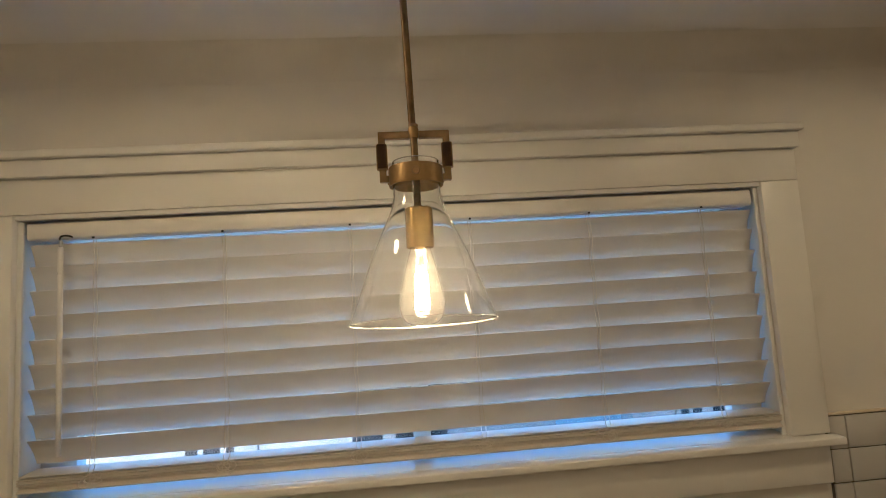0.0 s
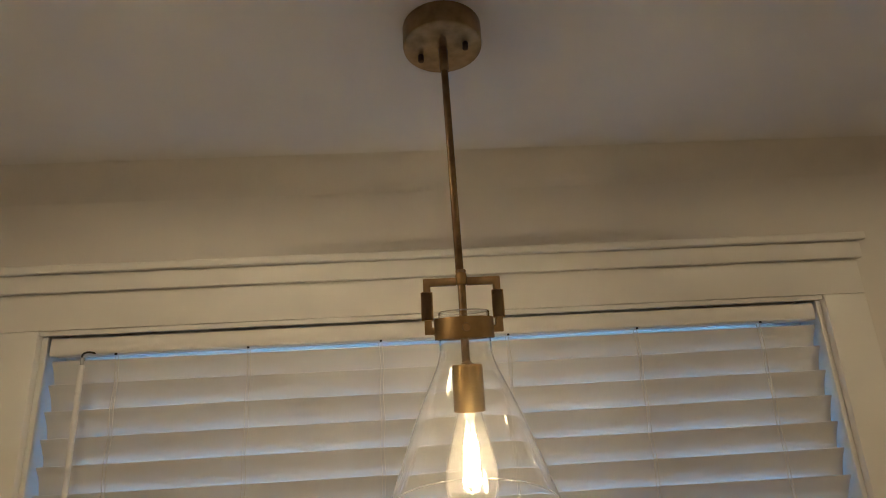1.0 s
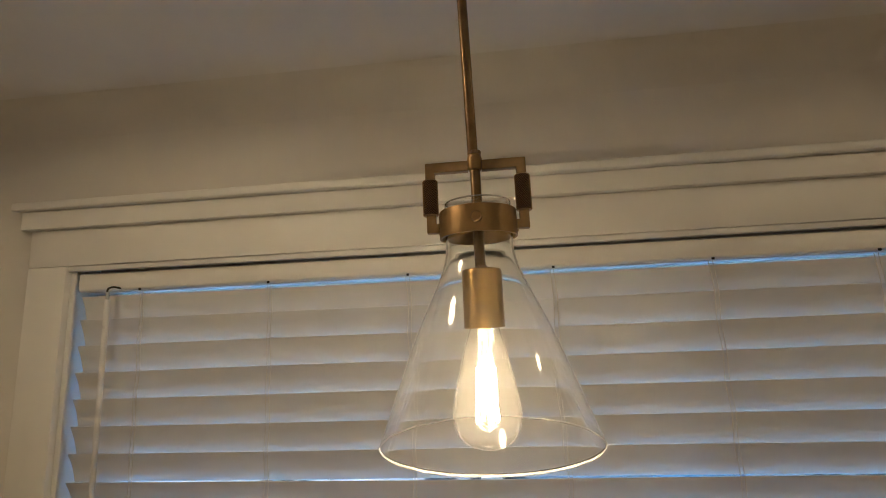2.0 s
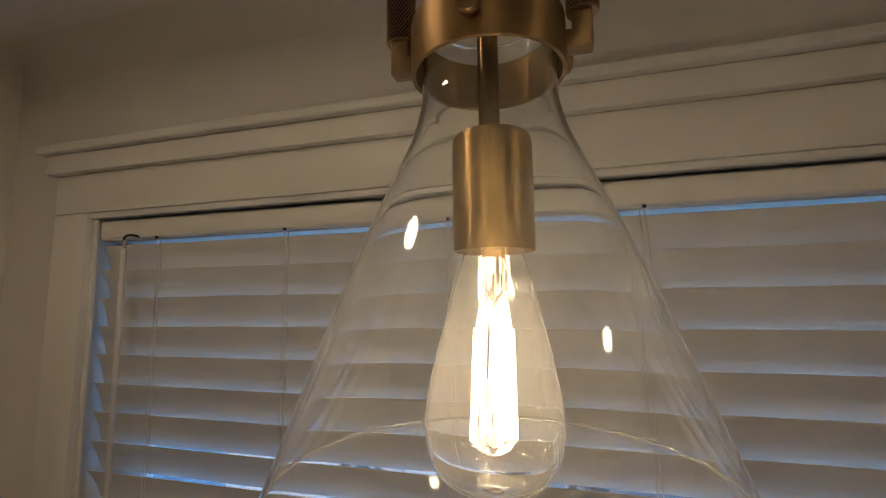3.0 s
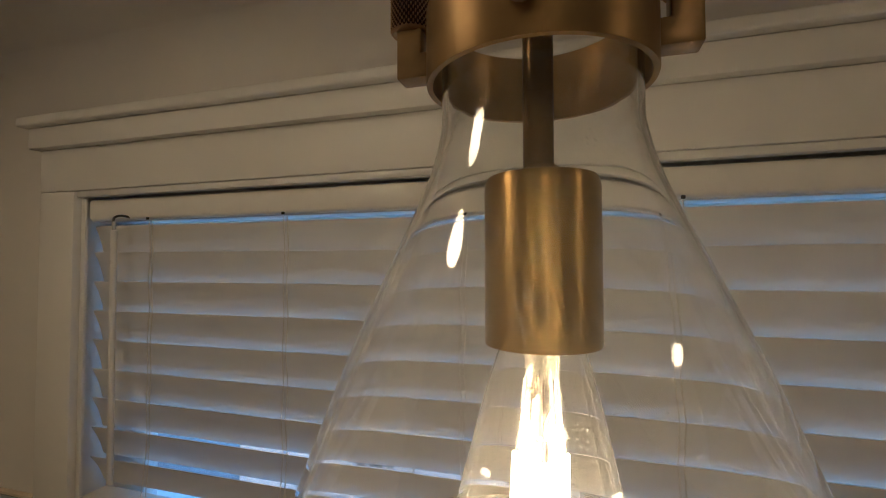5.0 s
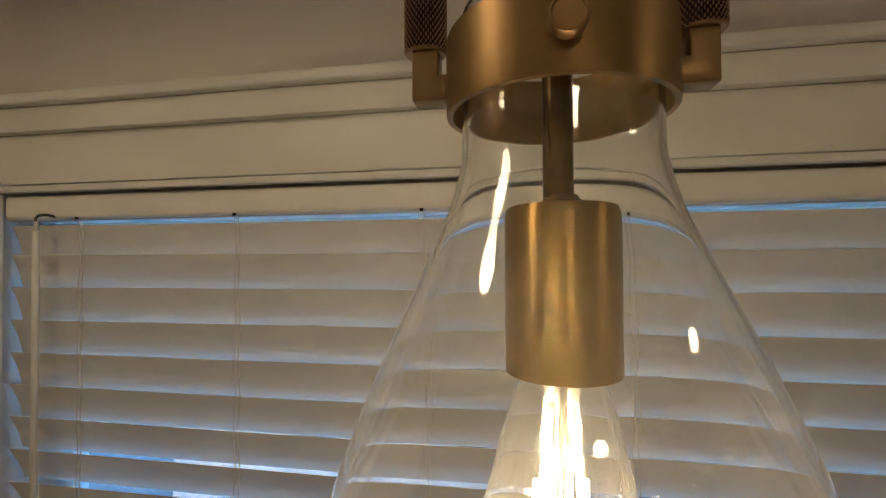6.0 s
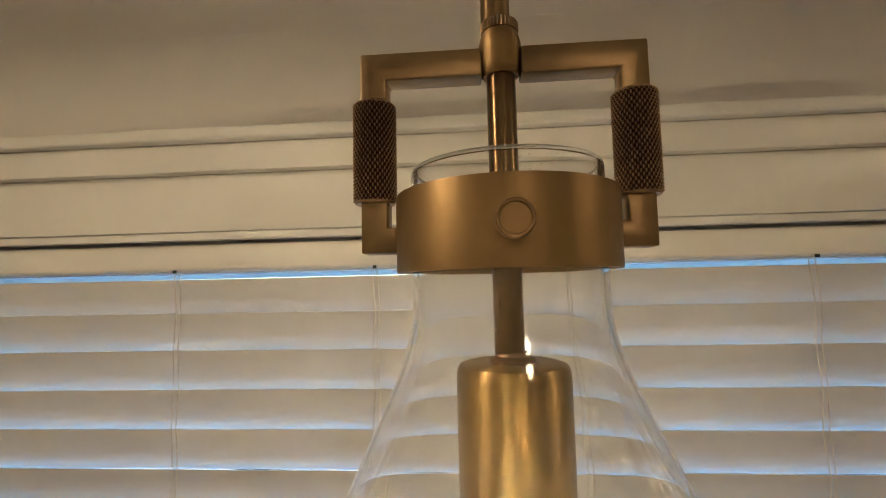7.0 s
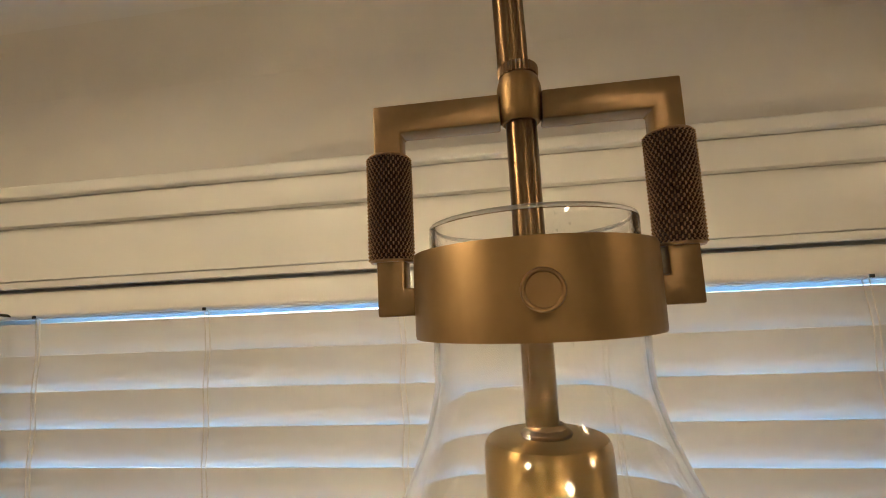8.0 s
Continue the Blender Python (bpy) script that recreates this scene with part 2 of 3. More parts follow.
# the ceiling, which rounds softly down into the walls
# first two fitted to glints on the shade; last three added behind as fill
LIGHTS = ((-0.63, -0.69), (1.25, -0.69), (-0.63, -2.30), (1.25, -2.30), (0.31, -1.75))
HOLE = 0.084
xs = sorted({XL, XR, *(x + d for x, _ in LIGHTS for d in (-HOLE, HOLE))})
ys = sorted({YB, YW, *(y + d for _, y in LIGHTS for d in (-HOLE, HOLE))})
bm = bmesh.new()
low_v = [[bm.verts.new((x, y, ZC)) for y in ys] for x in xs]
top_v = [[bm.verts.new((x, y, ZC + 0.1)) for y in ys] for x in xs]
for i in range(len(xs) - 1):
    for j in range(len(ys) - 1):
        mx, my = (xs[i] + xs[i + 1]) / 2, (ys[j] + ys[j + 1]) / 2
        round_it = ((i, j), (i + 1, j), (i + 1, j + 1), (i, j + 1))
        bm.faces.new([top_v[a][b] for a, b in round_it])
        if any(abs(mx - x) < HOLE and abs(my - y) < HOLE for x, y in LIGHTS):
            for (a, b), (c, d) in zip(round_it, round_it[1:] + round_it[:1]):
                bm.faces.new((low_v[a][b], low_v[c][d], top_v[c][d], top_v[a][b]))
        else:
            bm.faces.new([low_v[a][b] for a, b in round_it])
tagged(link("ceiling", bm, CEILING, smooth=False), "off-white painted ceiling with soft plaster texture", "ceiling", kind="structure")
COVE = 0.075
bm = bmesh.new()
arc = [(YW - COVE + COVE * math.sin(a), ZC - COVE + COVE * math.cos(a)) for a in [math.pi / 2 * i / 8 for i in range(9)]]
extrude_x(bm, [(YW + 0.002, ZC + 0.002)] + [(y - 0.0005, z - 0.0005) for y, z in arc], XL, XR)
tagged(link("trim", bm, WALL), "softly rounded plaster corner between wall and ceiling", "cove", kind="structure")
bm = bmesh.new()
v0 = [bm.verts.new((XL + COVE - COVE * math.sin(a), YB, ZC - COVE + COVE * math.cos(a))) for a in [math.pi / 2 * i / 8 for i in range(9)]] + [bm.verts.new((XL - 0.002, YB, ZC + 0.002))]
v1 = [bm.verts.new((v.co.x, YW, v.co.z)) for v in v0]
for i in range(10):
    bm.faces.new((v0[i], v0[(i + 1) % 10], v1[(i + 1) % 10], v1[i]))
tagged(link("trim", bm, WALL), "softly rounded plaster corner between side wall and ceiling", "cove", kind="structure")

# ---- the window: casing, cap, sill, sash ----
window = thing("window_1", "wide white-painted window with layered wooden casing and sill", "window", kind="structure")
part("casing", boxed(OX0 - 0.095, OX0, 0.0, YW, OZ0, OZ1, bevel=0.003), TRIM, window)
part("casing", boxed(OX1, OX1 + 0.105, 0.0, YW, OZ0, OZ1, bevel=0.003), TRIM, window)
part("head_casing", boxed(OX0 - 0.095, OX1 + 0.105, 0.0, YW, OZ1 + 0.0005, 2.1425, bevel=0.002), TRIM, window)
part("frieze", boxed(OX0 - 0.108, OX1 + 0.109, -0.016, YW, 2.1430, 2.1850, bevel=0.003), TRIM, window)
part("cap_moulding", boxed(OX0 - 0.121, OX1 + 0.115, -0.031, YW, 2.1855, 2.2040, bevel=0.004, seg=3), TRIM, window)
part("sill", boxed(OX0 - 0.125, OX1 + 0.114, -0.034, 0.0, 1.387, OZ0, bevel=0.003, seg=3), TRIM, window, "white sill board lit blue by daylight")
part("sill_inner", boxed(OX0 - 0.02, OX1 + 0.02, 0.0005, YW + DEEP, 1.3872, OZ0 - 0.0005), TRIM, window)
part("apron", boxed(OX0 - 0.090, OX1 + 0.100, 0.001, YW, 1.284, 1.3865, bevel=0.003), TRIM, window)
part("jamb", boxed(OX0 - 0.02, OX0, YW + 0.0005, YW + DEEP, OZ0, OZ1), JAMB, window)
part("jamb", boxed(OX1, OX1 + 0.02, YW + 0.0005, YW + DEEP, OZ0, OZ1), JAMB, window)
part("head_jamb", boxed(OX0 - 0.02, OX1 + 0.02, YW + 0.0005, YW + DEEP, OZ1 + 0.0005, OZ1 + 0.02), JAMB, window)
# unseen strip added to stop sky showing through the slit under the valance
part("head_sky_block", boxed(OX0 + 0.0605, OX1 - 0.0605, 0.0790, 0.0898, 1.9895, OZ1), JAMB, window)
bead = 0.0118
part("stop_bead", boxed(OX0, OX0 + bead, 0.0145, 0.0215, OZ0, OZ1 - bead, bevel=0.002), JAMB, window)
part("stop_bead", boxed(OX1 - bead, OX1, 0.0145, 0.0215, OZ0, OZ1 - bead, bevel=0.002), JAMB, window)
part("stop_bead", boxed(OX0 + 0.0003, OX1 - 0.0003, 0.0045, 0.0215, OZ1 - bead + 0.0004, OZ1 + 0.0002, bevel=0.002), JAMB, window)
bm = bmesh.new()
for a in ((OX0, OX0 + 0.085, OZ0, OZ1), (OX1 - 0.085, OX1, OZ0, OZ1), (OX0 + 0.085, OX1 - 0.085, OZ0, OZ0 + 0.014), (OX0 + 0.085, OX1 - 0.085, OZ1 - 0.045, OZ1), (-0.03, 0.015, OZ0 + 0.014, OZ1 - 0.045)):
    box(bm, a[0] + 0.0003, a[1] - 0.0003, 0.090, 0.125, a[2], a[3], bevel=0.003)
part("window_frame", bm, JAMB, window, "white window frame behind the blind")
for x0, x1 in ((OX0 + 0.080, -0.025), (0.01, OX1 - 0.080)):
    pane = part("pane", boxed(x0, x1, 0.106, 0.110, OZ0 + 0.012, OZ1 - 0.04), PANE_GLASS, window, "clear glass pane")
    pane.visible_shadow = False

# ---- the blind ----
blind = thing("window_blind", "white venetian blind with nearly closed slats hanging in the window", "blind")
BX0, BX1 = -0.916, 0.900
val = [(0.0225, 2.002), (0.0205, 2.006), (0.0200, 2.020), (0.0205, 2.036), (0.0225, 2.0402), (0.027, 2.0418), (0.0300, 2.0418), (0.0300, 1.9990), (0.0265, 1.9990)]
part("valance", extrude_x(bmesh.new(), val, BX0, BX1), TRIM, blind, "rounded white valance strip")
for x in (BX0, BX1 - 0.003):
    part("valance_end", boxed(x, x + 0.003, 0.0302, 0.078, 2.000, 2.040, bevel=0.001), TRIM, blind)
part("head_rail", boxed(BX0 + 0.006, BX1 - 0.006, 0.0345, 0.078, 1.9965, 2.0340, bevel=0.002), JAMB, blind)

WIDE, PITCH, FIRST, FRONT = 0.0675, 0.0575, 1.5345, 0.0320
TILTS = [radians(a) for a in (63, 66, 69, 71, 72, 72, 72, 72, 72)]


def slat_mesh(bm, seedling, tilt):
    """A crowned vinyl slat: front edge up, back edge down."""
    rnd = random.Random(seedling)
    n, m, th = 12, 48, 0.0027
    sag = rnd.uniform(-0.0012, 0.0012)
    turn = rnd.uniform(-0.02, 0.02)
    top, bottom = [], []
    for i in range(m + 1):
        x = BX0 - 0.001 + (BX1 - BX0 + 0.004) * i / m
        u = i / m
        wob = sag * math.sin(math.pi * u) + 0.0006 * math.sin(9 * u + seedling)
        tl = tilt + turn * math.sin(3 * u + seedling)
        rt, rb = [], []
        for j in range(n + 1):
            s = (j / n - 0.5) * WIDE
            h = 0.0032 * (1 - (2 * s / WIDE) ** 2)
            edge = th * (0.35 if j in (0, n) else 1)
            for row, hh in ((rt, h + edge / 2), (rb, h - edge / 2)):
                y = s * math.cos(tl) + hh * math.sin(tl)
                z = -s * math.sin(tl) + hh * math.cos(tl)
                row.append(bm.verts.new((x, y, z + wob)))
        top.append(rt), bottom.append(rb)
    for i in range(m):
        for j in range(n):
            bm.faces.new((top[i][j], top[i + 1][j], top[i + 1][j + 1], top[i][j + 1]))
            bm.faces.new((bottom[i][j], bottom[i][j + 1], bottom[i + 1][j + 1], bottom[i + 1][j]))
        bm.faces.new((top[i][0], bottom[i][0], bottom[i + 1][0], top[i + 1][0]))
        bm.faces.new((top[i][n], top[i + 1][n], bottom[i + 1][n], bottom[i][n]))
    for a, b in ((top[0], bottom[0]), (top[-1], bottom[-1])):
        for j in range(n):
            bm.faces.new((a[j], a[j + 1], b[j + 1], b[j]))
    return bm


SLAT = slat_plastic()
for k, tilt in enumerate(TILTS):
    s = part("slat", slat_mesh(bmesh.new(), k, tilt), SLAT, blind)
    front = 1.9885 if k == 8 else FIRST + k * PITCH
    s.location = (0, FRONT + WIDE / 2 * math.cos(tilt), front - WIDE / 2 * math.sin(tilt))

rail = [(0.0120, 1.4250), (0.0110, 1.4285), (0.0140, 1.4305), (0.0175, 1.4335), (0.0180, 1.4365), (0.0160, 1.4400), (0.0115, 1.4425), (0.0113, 1.4448), (0.0180, 1.4450), (0.0180, 1.4462), (0.0118, 1.4464), (0.0116, 1.4520), (0.0200, 1.4522), (0.0200, 1.4534), (0.0116, 1.4536), (0.0116, 1.4560), (0.0260, 1.4562), (0.0260, 1.4590), (0.0150, 1.4592), (0.0155, 1.4605), (0.0680, 1.4605), (0.0700, 1.4580), (0.0700, 1.4280), (0.0680, 1.4250)]
part("bottom_rail", extrude_x(bmesh.new(), rail, BX0 - 0.006, BX1 + 0.006), RAIL, blind, "moulded white bottom rail with grooved front")

LADDERS = (-0.766, -0.4663, -0.1588, 0.1429, 0.4546, 0.7592)
for k, x in enumerate(LADDERS):
    rnd = random.Random(50 + k)
    clip = part("clip", boxed(x - 0.0027, x + 0.0027, 0.0185, 0.0215, 1.9975, 2.0022, bevel=0.0006), DARK_METAL, blind, "small dark cord clip")
    for side in (-1, 1):
        pts = [(x + side * 0.001, 0.0275, 1.998)]
        for j in range(8, -1, -1):
            zf = FIRST + j * PITCH
            pts.append((x + side * (0.0012 + 0.0035 * ((8 - j) % 2 if side > 0 else (8 - j + 1) % 2) + rnd.uniform(0, 0.0015)), 0.0285, zf + 0.001))
        pts.append((x + side * 0.006, 0.020, 1.468))
        pts.append((x + side * 0.004, 0.0105, 1.452))
        part("cord", tube(bmesh.new(), pts, 0.0009, 6), CORD, blind)
    # the slack cord, tied in loops in front of the bottom rail
    for n in range(3):
        a, b, cx, cz = rnd.uniform(0.012, 0.022), rnd.uniform(0.007, 0.012), x + rnd.uniform(-0.014, 0.012), 1.446 + rnd.uniform(-0.005, 0.005)
        ph, lean = rnd.uniform(0, 6), rnd.uniform(-0.6, 0.6)
        loop = []
        for i in range(15):
            w = ph + i * 0.42
            dx, dz = a * math.cos(w), b * math.sin(w)
            loop.append((cx + dx * math.cos(lean) - dz * math.sin(lean), 0.0095 - 0.002 * math.sin(w * 0.5) ** 2, cz + dx * math.sin(lean) + dz * math.cos(lean)))
        part("cord_loop", tube(bmesh.new(), smooth_line(loop, 3), 0.0011, 6), CORD, blind)
    tail = [(x - 0.003, 0.0100, 1.452), (x + 0.005, 0.009, 1.444), (x + rnd.uniform(-0.02, 0.02), 0.0092, 1.434), (x + rnd.uniform(-0.024, 0.024), 0.0095, 1.428)]
    part("cord_tail", tube(bmesh.new(), smooth_line(tail, 4), 0.0010, 6), CORD, blind)

# tilt wand on its hook
hook = part("wand_hook", tube(bmesh.new(), smooth_line([(-0.812, 0.026, 2.003), (-0.822, 0.012, 2.006), (-0.828, 0.004, 2.002), (-0.827, 0.001, 1.992), (-0.824, 0.004, 1.986)], 5), 0.0022, 8), DARK_METAL, blind, "dark metal wand hook")
wand = part("wand", rod(bmesh.new(), 0.0055, -0.475, 0.0, 0.002, 12), WAND, blind, "white plastic tilt wand")
wand.matrix_basis = pose(-0.826, 0.0015, 1.978, 0.6, 0.5, 0)
tip = part("wand_tip", rod(bmesh.new(), 0.0035, 0.0005, 0.016, 0.001, 12), CLEAR_TIP, wand)

# ---- wall tiles beside the window ----
TW, TH, GAP = 0.1524, 0.0800, 0.0025


def tile_mesh(w, h, d, axis):
    bm = bmesh.new()
    if axis == "y":
        box(bm, 0.0, w, -d, 0.0, 0.0, h, bevel=0.0022, seg=2)
    else:
        box(bm, 0.0, d, -w, 0.0, 0.0, h, bevel=0.0022, seg=2)
    me = bpy.data.meshes.new("tile")
    bm.to_mesh(me)
    bm.free()
    for f in me.polygons:
        f.use_smooth = True
    me.set_sharp_from_angle(angle=radians(40))
    return me


GLAZE = tile_glaze()


def lay(me, parent, x, y, z):
    if not me.materials:
        me.materials.append(GLAZE)
    ob = new("tile", me)
    ob.parent = parent
    ob.location = (x, y, z)


ZT = 1.4450
part("tile_bed", boxed(1.0225, XR - 0.001, YW - 0.0065, YW - 0.0003, 0.95, ZT - 0.001), SHADED_GROUT, wall_north, "grout bed, darkened for joint shadow")
part("tile_bed", boxed(XL + 0.0008, OX0 - 0.097, YW - 0.0065, YW - 0.0003, 0.95, 1.441), SHADED_GROUT, wall_north, "grout bed, darkened for joint shadow")
part("tile_bed", boxed(XL + 0.0003, XL + 0.0065, -1.6, YW - 0.0068, 0.95, 1.441), SHADED_GROUT, wall_west, "grout bed, darkened for joint shadow")
part("tile_edging", boxed(1.0225, XR - 0.001, YW - 0.0125, YW - 0.0003, ZT, ZT + 0.0045, bevel=0.001), TILE_EDGE, wall_north, "cream edge strip along the tile top")
part("tile_edging", boxed(XL + 0.0128, OX0 - 0.097, YW - 0.0125, YW - 0.0003, 1.4412, 1.4470, bevel=0.001), TILE_EDGE, wall_north, "cream edge strip along the tile top")
part("tile_edging", boxed(XL + 0.0003, XL + 0.0125, -1.6, YW - 0.0005, 1.4412, 1.4470, bevel=0.001), TILE_EDGE, wall_west, "cream edge strip along the tile top")
first, full = tile_mesh(1.074 - 1.0235 - GAP, TH, 0.006, "y"), tile_mesh(TW, TH, 0.006, "y")
for r in range(5):
    z = ZT - 0.001 - (r + 1) * (TH + GAP)
    lay(first, wall_north, 1.0235, YW - 0.0062, z)
    for c in range(8):
        lay(full, wall_north, 1.074 + c * (TW + GAP), YW - 0.0062, z)
corner, side = tile_mesh(OX0 - 0.098 - XL - 0.015, TH, 0.006, "y"), tile_mesh(TW, TH, 0.006, "x")
for r in range(5):
    z = 1.4403 - (r + 1) * (TH + GAP)
    lay(corner, wall_north, XL + 0.014, YW - 0.0062, z)
    for c in range(9):
        lay(side, wall_west, XL + 0.0062, YW - 0.008 - c * (TW + GAP), z)

# ---- the pendant lamp ----
LX, LY = 0.0012, -0.4700
lamp = thing("pendant_lamp", "antique brass pendant lamp with clear glass cone shade, lit", "pendant lamp", (0, 0, 0))
ROD_TURN = pose(0.0, LY, 2.0546, -0.35, -0.90, 0)


def on_rod(ob):
    ob.matrix_basis = ROD_TURN
    return ob


def low(ob, x=0.0, y=0.0):
    ob.location = (LX + x, LY + y, 0)
    return ob


# canopy on the ceiling
CX, CY = -0.0061, LY + 0.0024
canopy = part("canopy", turned([(0, 2.4110), (0.0550, 2.4110), (0.0580, 2.4114), (0.0595, 2.4124), (0.0600, 2.4142), (0.0600, 2.4455), (0, 2.4455)], 72), BRASS, lamp, "round brass ceiling canopy")
canopy.location = (CX, CY, 0)
for a in (158, -22):
    s = part("canopy_screw", rod(bmesh.new(), 0.0044, 2.4000, 2.4112, 0.0012, 20), BLACK_BRASS, canopy)
    s.location = (0.036 * math.cos(radians(a)), 0.036 * math.sin(radians(a)), 0)
h = 2.0546
on_rod(part("rod", rod(bmesh.new(), 0.0054, 2.0600 - h, 2.4115 - h, 0.0005), ROD_BRASS, lamp, "slim brass hanging rod"))
on_rod(part("rod_sleeve", rod(bmesh.new(), 0.0071, 2.3720 - h, 2.4115 - h, 0.0012), BRASS_DARK, lamp))

# swivel collar and its ribbed nut
low(part("collar", turned([(0, 2.0462), (0.0062, 2.0464), (0.0072, 2.0476), (0.0077, 2.0500), (0.0078, 2.0550), (0.0076, 2.0590), (0.0068, 2.0622), (0.0060, 2.0632), (0, 2.0634)], 40), BRASS_RING, lamp))
bm = bmesh.new()
lathe(bm, [(0, 2.0632), (0.0070, 2.0632), (0.0070, 2.0662), (0.0064, 2.0670), (0, 2.0670)], 64)
for v in bm.verts:
    if abs(v.co.x) + abs(v.co.y) > 0.004:
        k = round(math.atan2(v.co.y, v.co.x) / (2 * math.pi) * 64)
        f = 1.0 if k % 2 else 0.91
        v.co.x *= f
        v.co.y *= f
low(part("ribbed_nut", bm, BRASS_DARK, lamp))
low(part("stem", rod(bmesh.new(), 0.0053, 1.9470, 2.0470, 0.0005), ROD_BRASS, lamp))

# the square yoke
ZYT, ZYB, HW, TK = 2.0560, 1.9828, 0.0512, 0.0095
for s in (-1, 1):
    bm = bmesh.new()
    outline = [(0.0070, ZYT), (HW, ZYT), (HW, ZYB), (0.0376, ZYB), (0.0376, ZYB + 0.0092), (HW - TK, ZYB + 0.0092), (HW - TK, ZYT - 0.0102), (0.0070, ZYT - 0.0102)]
    front = [bm.verts.new((s * x, -TK / 2, z)) for x, z in outline]
    back = [bm.verts.new((s * x, TK / 2, z)) for x, z in outline]
    for k in range(8):
        bm.faces.new((front[k], front[(k + 1) % 8], back[(k + 1) % 8], back[k]))
    bm.faces.new(front), bm.faces.new(back)
    bmesh.ops.recalc_face_normals(bm, faces=bm.faces)
    bmesh.ops.bevel(bm, geom=list(bm.edges), offset=0.0008, segments=2, affect="EDGES", profile=0.5)
    low(part("yoke", bm, BRASS, lamp, "square bent brass yoke arm"))
    # knurled sleeve round the arm
    bm = bmesh.new()
    N, M, z0, z1, r, count, rows = 168, 112, 2.0010, 2.0384, 0.0077, 28, 14
    def ridge(u):
        return 1 - abs(2 * (u % 1.0) - 1)
    rings, height = [], []
    for j in range(M + 1):
        z = z0 + 0.0010 + (z1 - z0 - 0.0020) * j / M
        tall = [min(ridge(i * count / N + j * rows / M), ridge(i * count / N - j * rows / M)) for i in range(N)]
        height.append(tall)
        rings.append([bm.verts.new(((r + 0.0011 * (t - 0.6)) * math.cos(2 * math.pi * i / N), (r + 0.0011 * (t - 0.6)) * math.sin(2 * math.pi * i / N), z)) for i, t in enumerate(tall)])
    for j in range(M):
        for i in range(N):
            k = (i + 1) % N
            f = bm.faces.new((rings[j][i], rings[j][k], rings[j + 1][k], rings[j + 1][i]))
            # low faces of the knurl take the near-black brass
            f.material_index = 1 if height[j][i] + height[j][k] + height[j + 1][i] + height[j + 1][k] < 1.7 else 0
    for ring, z, zz in ((rings[0], z0 + 0.0006, z0), (rings[-1], z1 - 0.0006, z1)):
        mid = [bm.verts.new((r * 0.985 * math.cos(2 * math.pi * i / N), r * 0.985 * math.sin(2 * math.pi * i / N), z)) for i in range(N)]
        cap = [bm.verts.new((r * 0.92 * math.cos(2 * math.pi * i / N), r * 0.92 * math.sin(2 * math.pi * i / N), zz)) for i in range(N)]
        for i in range(N):
            bm.faces.new((ring[i], ring[(i + 1) % N], mid[(i + 1) % N], mid[i]))
            bm.faces.new((mid[i], mid[(i + 1) % N], cap[(i + 1) % N], cap[i]))
        bm.faces.new(cap)
    bmesh.ops.recalc_face_normals(bm, faces=bm.faces)
    me = bpy.data.meshes.new("grip")
    bm.to_mesh(me)
    bm.free()
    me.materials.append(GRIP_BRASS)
    me.materials.append(BLACK_BRASS)
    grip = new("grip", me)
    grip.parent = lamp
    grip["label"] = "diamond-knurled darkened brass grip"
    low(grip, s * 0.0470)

# ring that holds the glass neck, with three thumb screws
low(part("ring", turned([(0.0386, 1.9756), (0.0388, 1.9766), (0.0388, 2.0010), (0.0385, 2.0020), (0.0366, 2.0020), (0.0364, 2.0010), (0.0364, 1.9763), (0.0366, 1.9756)], 96, True), BRASS_RING, lamp, "brushed brass collar ring"))
for a in (-90.5, 29.5, 149.5):
    bm = turned([(0, 0.0), (0.0036, 0.0), (0.0036, 0.0022), (0.0050, 0.0026), (0.0053, 0.0032), (0.0053, 0.0068), (0.0049, 0.0075), (0.0044, 0.0074), (0.0041, 0.0068), (0, 0.0067)], 36)
    s = part("thumb_screw", bm, SCREW, lamp, "round brass thumb screw")
    s.matrix_basis = pose(LX, LY, 1.9882) @ pose(0, 0, 0, 0, 0, a) @ pose(0.0382, 0, 0, 0, 90, 0)

# glass shade
outer = smooth_line([(0.0338, 0, 2.0098), (0.0338, 0, 1.9900), (0.0338, 0, 1.9660), (0.0346, 0, 1.9570), (0.0384, 0, 1.9430), (0.0450, 0, 1.9275), (0.0546, 0, 1.9070), (0.0676, 0, 1.8775), (0.0852, 0, 1.8310), (0.1022, 0, 1.7860)], 5)
prof = [(p.x, p.z) for p in outer]


def wall_at(z):
    """Thick at the neck, thin on the cone."""
    return 0.0013 + 0.0007 * min(1.0, max(0.0, (z - 1.925) / 0.04))


inner = [(r - wall_at(z), z) for r, z in prof]
shade = low(part("glass_shade", turned(prof + inner[::-1], 128, True), SHADE_GLASS, lamp, "clear glass cone shade with light dust"), 0.0004)
rr, rz = prof[-1][0] - 0.0006, prof[-1][1] - 0.0011
rim = part("rim", turned([(rr + 0.0010 * math.cos(math.pi * k / 4), rz + 0.0010 * math.sin(math.pi * k / 4)) for k in range(8)], 128, True), WHITE_RIM, shade, "glass rim whitened to imitate caught light")
rim.visible_shadow = False
nr, nz = prof[0][0] - 0.0010, prof[0][1] + 0.0008
neck_rim = part("neck_rim", turned([(nr + 0.0008 * math.cos(math.pi * k / 4), nz + 0.0007 * math.sin(math.pi * k / 4)) for k in range(8)], 96, True), WHITE_RIM, shade, "rounded glass edge of the neck, whitened as a highlight")
neck_rim.visible_shadow = False
shade.visible_shadow = False

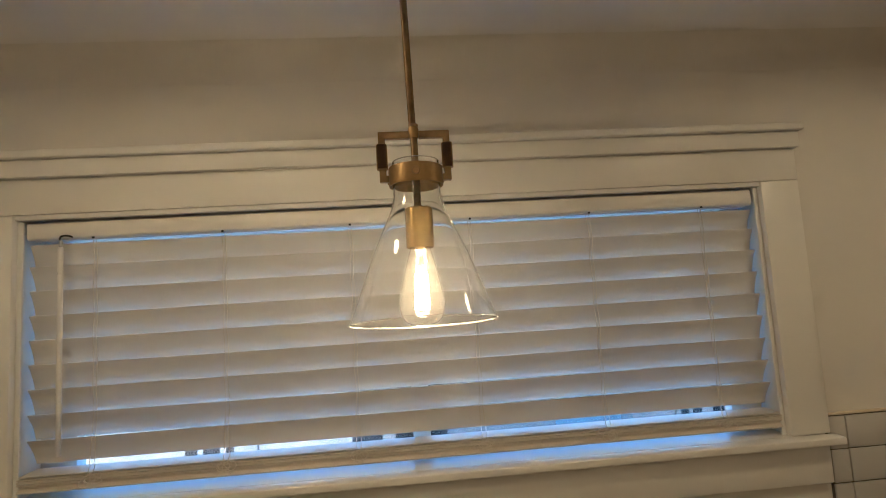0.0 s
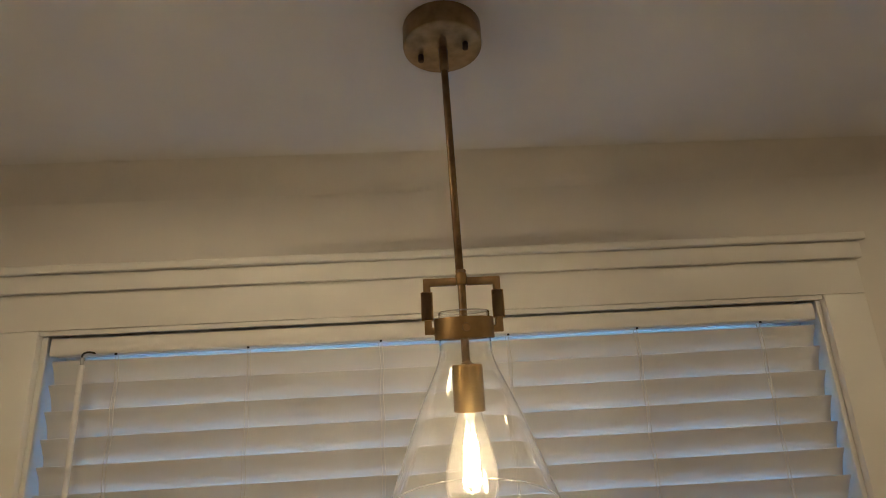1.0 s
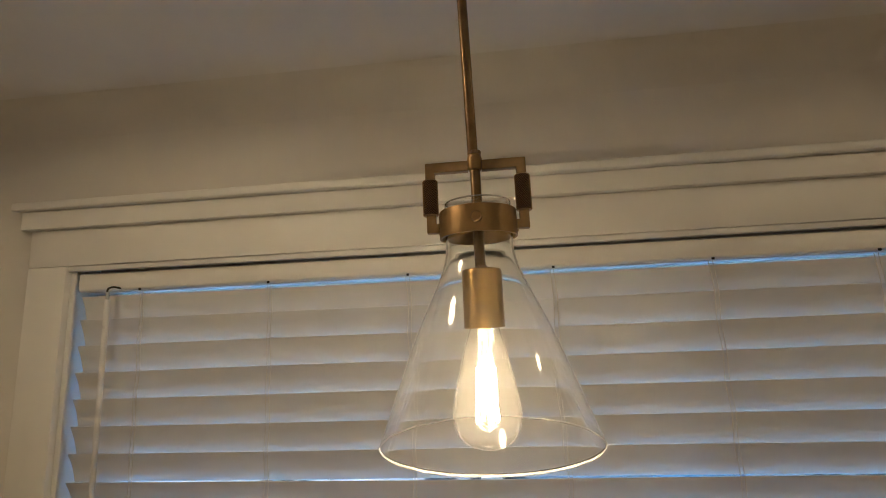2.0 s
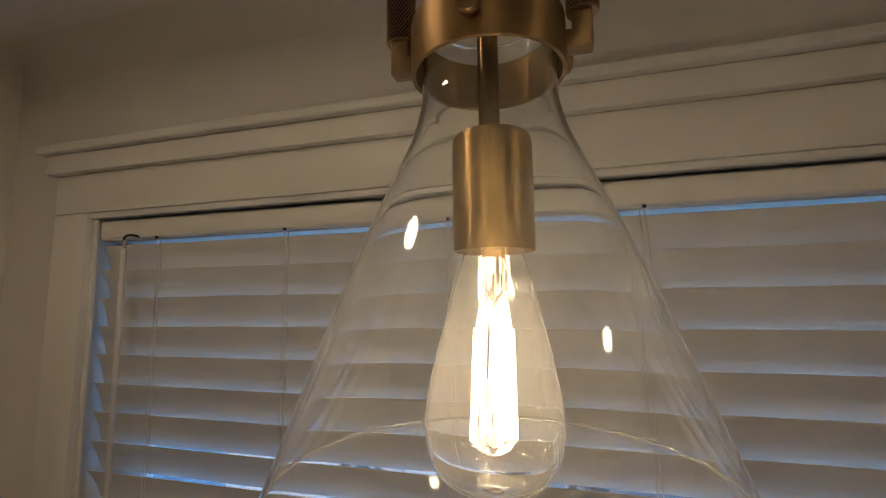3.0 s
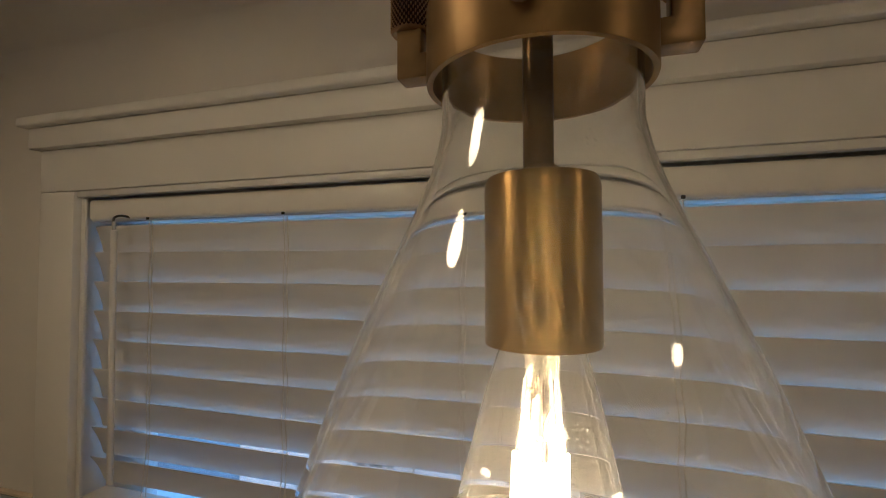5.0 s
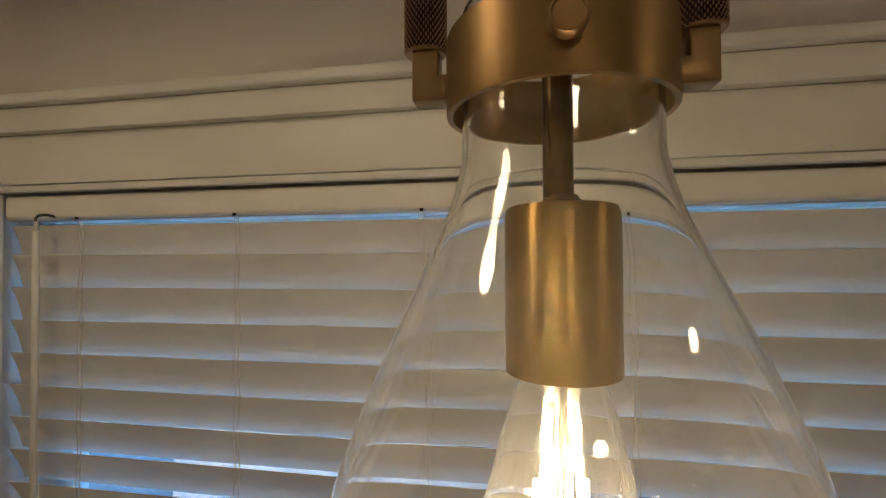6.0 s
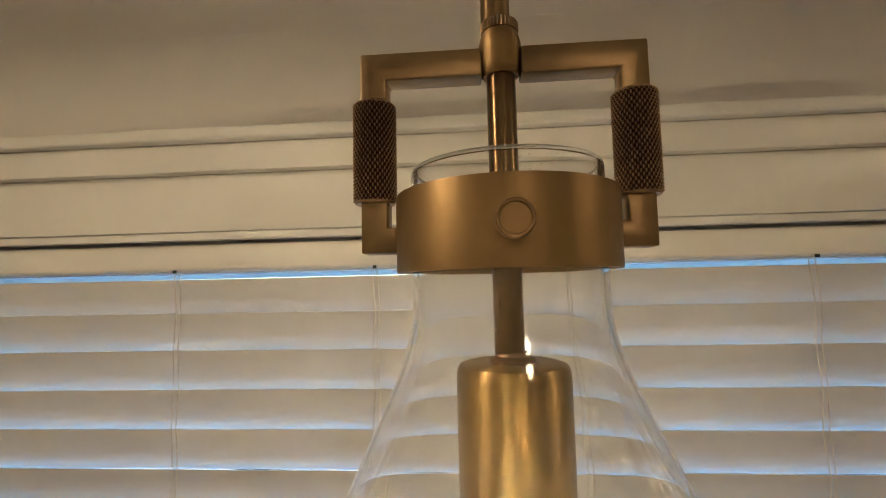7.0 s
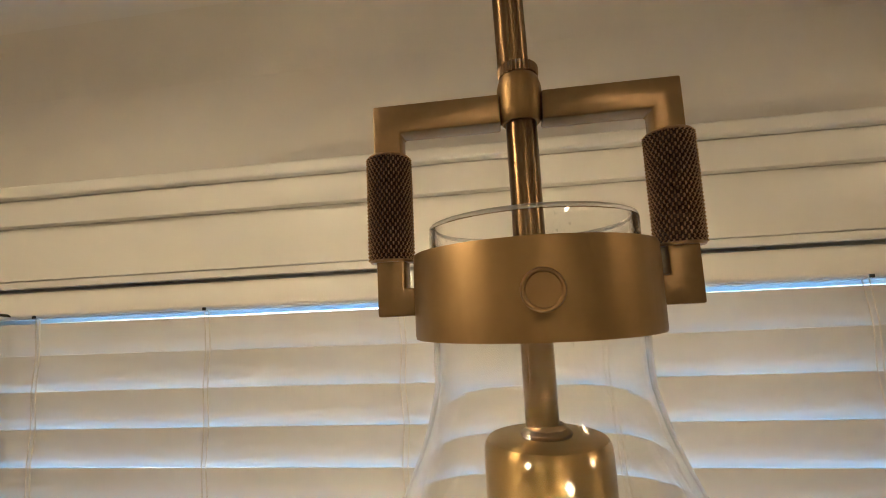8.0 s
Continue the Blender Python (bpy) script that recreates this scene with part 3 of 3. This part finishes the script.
# socket cup
low(part("socket_seat", turned([(0, 1.9440), (0.0074, 1.9440), (0.0079, 1.9447), (0.0079, 1.9454), (0.0072, 1.9461), (0.0063, 1.9466), (0.0060, 1.9474), (0.0054, 1.9480), (0, 1.9480)], 36), BRASS_DARK, lamp), 0.001)
sock = low(part("socket_cup", turned([(0, 1.9442), (0.0168, 1.9442), (0.0185, 1.9437), (0.0194, 1.9422), (0.0197, 1.9400), (0.0197, 1.8874), (0.0195, 1.8869), (0.0187, 1.8869), (0.0185, 1.8874), (0.0185, 1.9000), (0, 1.9000)], 72), BRASS_ROUND, lamp, "brushed brass socket cup"), 0.001)

# bulb: glass, cap, stem and filaments
bulb = thing("light_bulb", "lit clear filament bulb with teardrop glass in the lamp socket", "light bulb", (LX + 0.001, LY, 1.9))
bulb.rotation_euler = (0, radians(1.2), 0)
bo = smooth_line([(0.0128, 0, 0.0005), (0.0132, 0, -0.0080), (0.0150, 0, -0.0160), (0.0189, 0, -0.0290), (0.0236, 0, -0.0480), (0.0287, 0, -0.0690), (0.0317, 0, -0.0850), (0.0321, 0, -0.0940), (0.0304, 0, -0.1055), (0.0252, 0, -0.1150), (0.0155, 0, -0.1210), (0.0060, 0, -0.1228)], 5)
prof = [(p.x, p.z) for p in bo] + [(0.0035, -0.1236), (0.0022, -0.1250), (0.0, -0.1254)]
inner = [(max(0.0, r - 0.0005), z + (0.0005 if z < -0.1 else 0)) for r, z in prof[:-2]]
glass = part("bulb_glass", turned(prof + [(0.0, -0.1222)] + inner[::-1], 72, True), BULB_GLASS, bulb, "clear dusty bulb glass")
glass.visible_shadow = False
part("screw_cap", rod(bmesh.new(), 0.0124, -0.0040, 0.0150, 0.001, 32), WIRE, bulb)
st = part("glass_stem", turned([(0, -0.006), (0.0062, -0.006), (0.0058, -0.022), (0.0042, -0.034), (0.0030, -0.040), (0.0022, -0.046), (0, -0.047)], 24), STEM_GLASS, bulb)
st.visible_shadow = False
part("support_wire", tube(bmesh.new(), [(0, 0, -0.044), (0, 0, -0.070), (0.0005, 0, -0.104)], 0.0005, 5), WIRE, bulb)
for k in range(8):
    a = 2 * math.pi * k / 8 + 0.2
    r0, r1 = (0.0060, 0.0108) if k % 2 else (0.0085, 0.0104)
    z0, z1 = (-0.0400, -0.0960) if k % 2 else (-0.0500, -0.1000)
    p0 = (r0 * math.cos(a), r0 * math.sin(a), z0)
    p1 = (r1 * math.cos(a + 0.25), r1 * math.sin(a + 0.25), z1)
    part("filament", tube(bmesh.new(), [p0, p1], 0.0012, 6), GLOW, bulb, "glowing filament")
    part("lead_wire", tube(bmesh.new(), [(0.0045 * math.cos(a), 0.0045 * math.sin(a), -0.024), p0], 0.00035, 4), WIRE, bulb)
    part("lead_wire", tube(bmesh.new(), [p1, (0.0008 * math.cos(a), 0.0008 * math.sin(a), -0.104)], 0.00035, 4), WIRE, bulb)

# ---- unseen ceiling lights: two inferred, three added as fill behind the camera ----
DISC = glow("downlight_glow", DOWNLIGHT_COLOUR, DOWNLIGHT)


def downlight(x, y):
    ob = thing("ceiling_light", "unseen round white recessed ceiling light, switched on", "ceiling light", (x, y, ZC), "recessed lights in the ceiling")
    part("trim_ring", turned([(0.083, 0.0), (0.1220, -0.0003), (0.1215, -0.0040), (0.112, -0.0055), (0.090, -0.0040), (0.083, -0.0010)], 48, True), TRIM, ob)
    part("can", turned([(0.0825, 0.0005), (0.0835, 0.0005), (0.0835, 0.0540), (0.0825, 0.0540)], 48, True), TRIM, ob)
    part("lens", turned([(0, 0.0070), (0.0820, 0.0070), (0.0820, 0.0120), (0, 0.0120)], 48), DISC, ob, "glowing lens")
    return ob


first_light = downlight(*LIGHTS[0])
# the second inferred light, then the three added fill lights
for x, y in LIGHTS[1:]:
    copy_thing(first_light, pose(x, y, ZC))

# ---- outside, seen through the gaps of the blind ----
tagged(link("ground", boxed(-400, 400, 0.4, 400, -0.5, -0.4), GROUND, smooth=False), "pale concrete yard outside the window", "ground", kind="structure")
rnd = random.Random(4)


def low_house(x0, x1, y, label, windows):
    house = thing("neighbour_house", label, "house", (0, y, -0.4))
    part("wall", boxed(x0, x1, 0, 0.3, 0, 2.3), SIDING, house)
    part("eaves", boxed(x0 - 0.2, x1 + 0.2, -0.2, 0.5, 2.3, 2.42, bevel=0.01), TRIM, house)
    for x, wide in windows:
        w = part("house_window", boxed(x, x + wide, -0.03, 0.0, 0.35, 1.75, bevel=0.005), SIDING, house)
        e = x + 0.06
        while e < x + wide - 0.2:
            d = rnd.uniform(0.05, 0.3)
            part("pane", boxed(e, e + d, -0.036, -0.031, 0.42, 1.68), DARK_GLASS, w)
            e += d + rnd.uniform(0.04, 0.14)


low_house(-3.4, 1.3, 3.3, "low grey neighbouring house wall with dark windows", ((-2.2, 0.7), (-0.7, 1.1)))
low_house(2.4, 7.0, 4.0, "second grey neighbouring house beyond the yard", ((2.9, 0.8), (4.4, 1.2)))
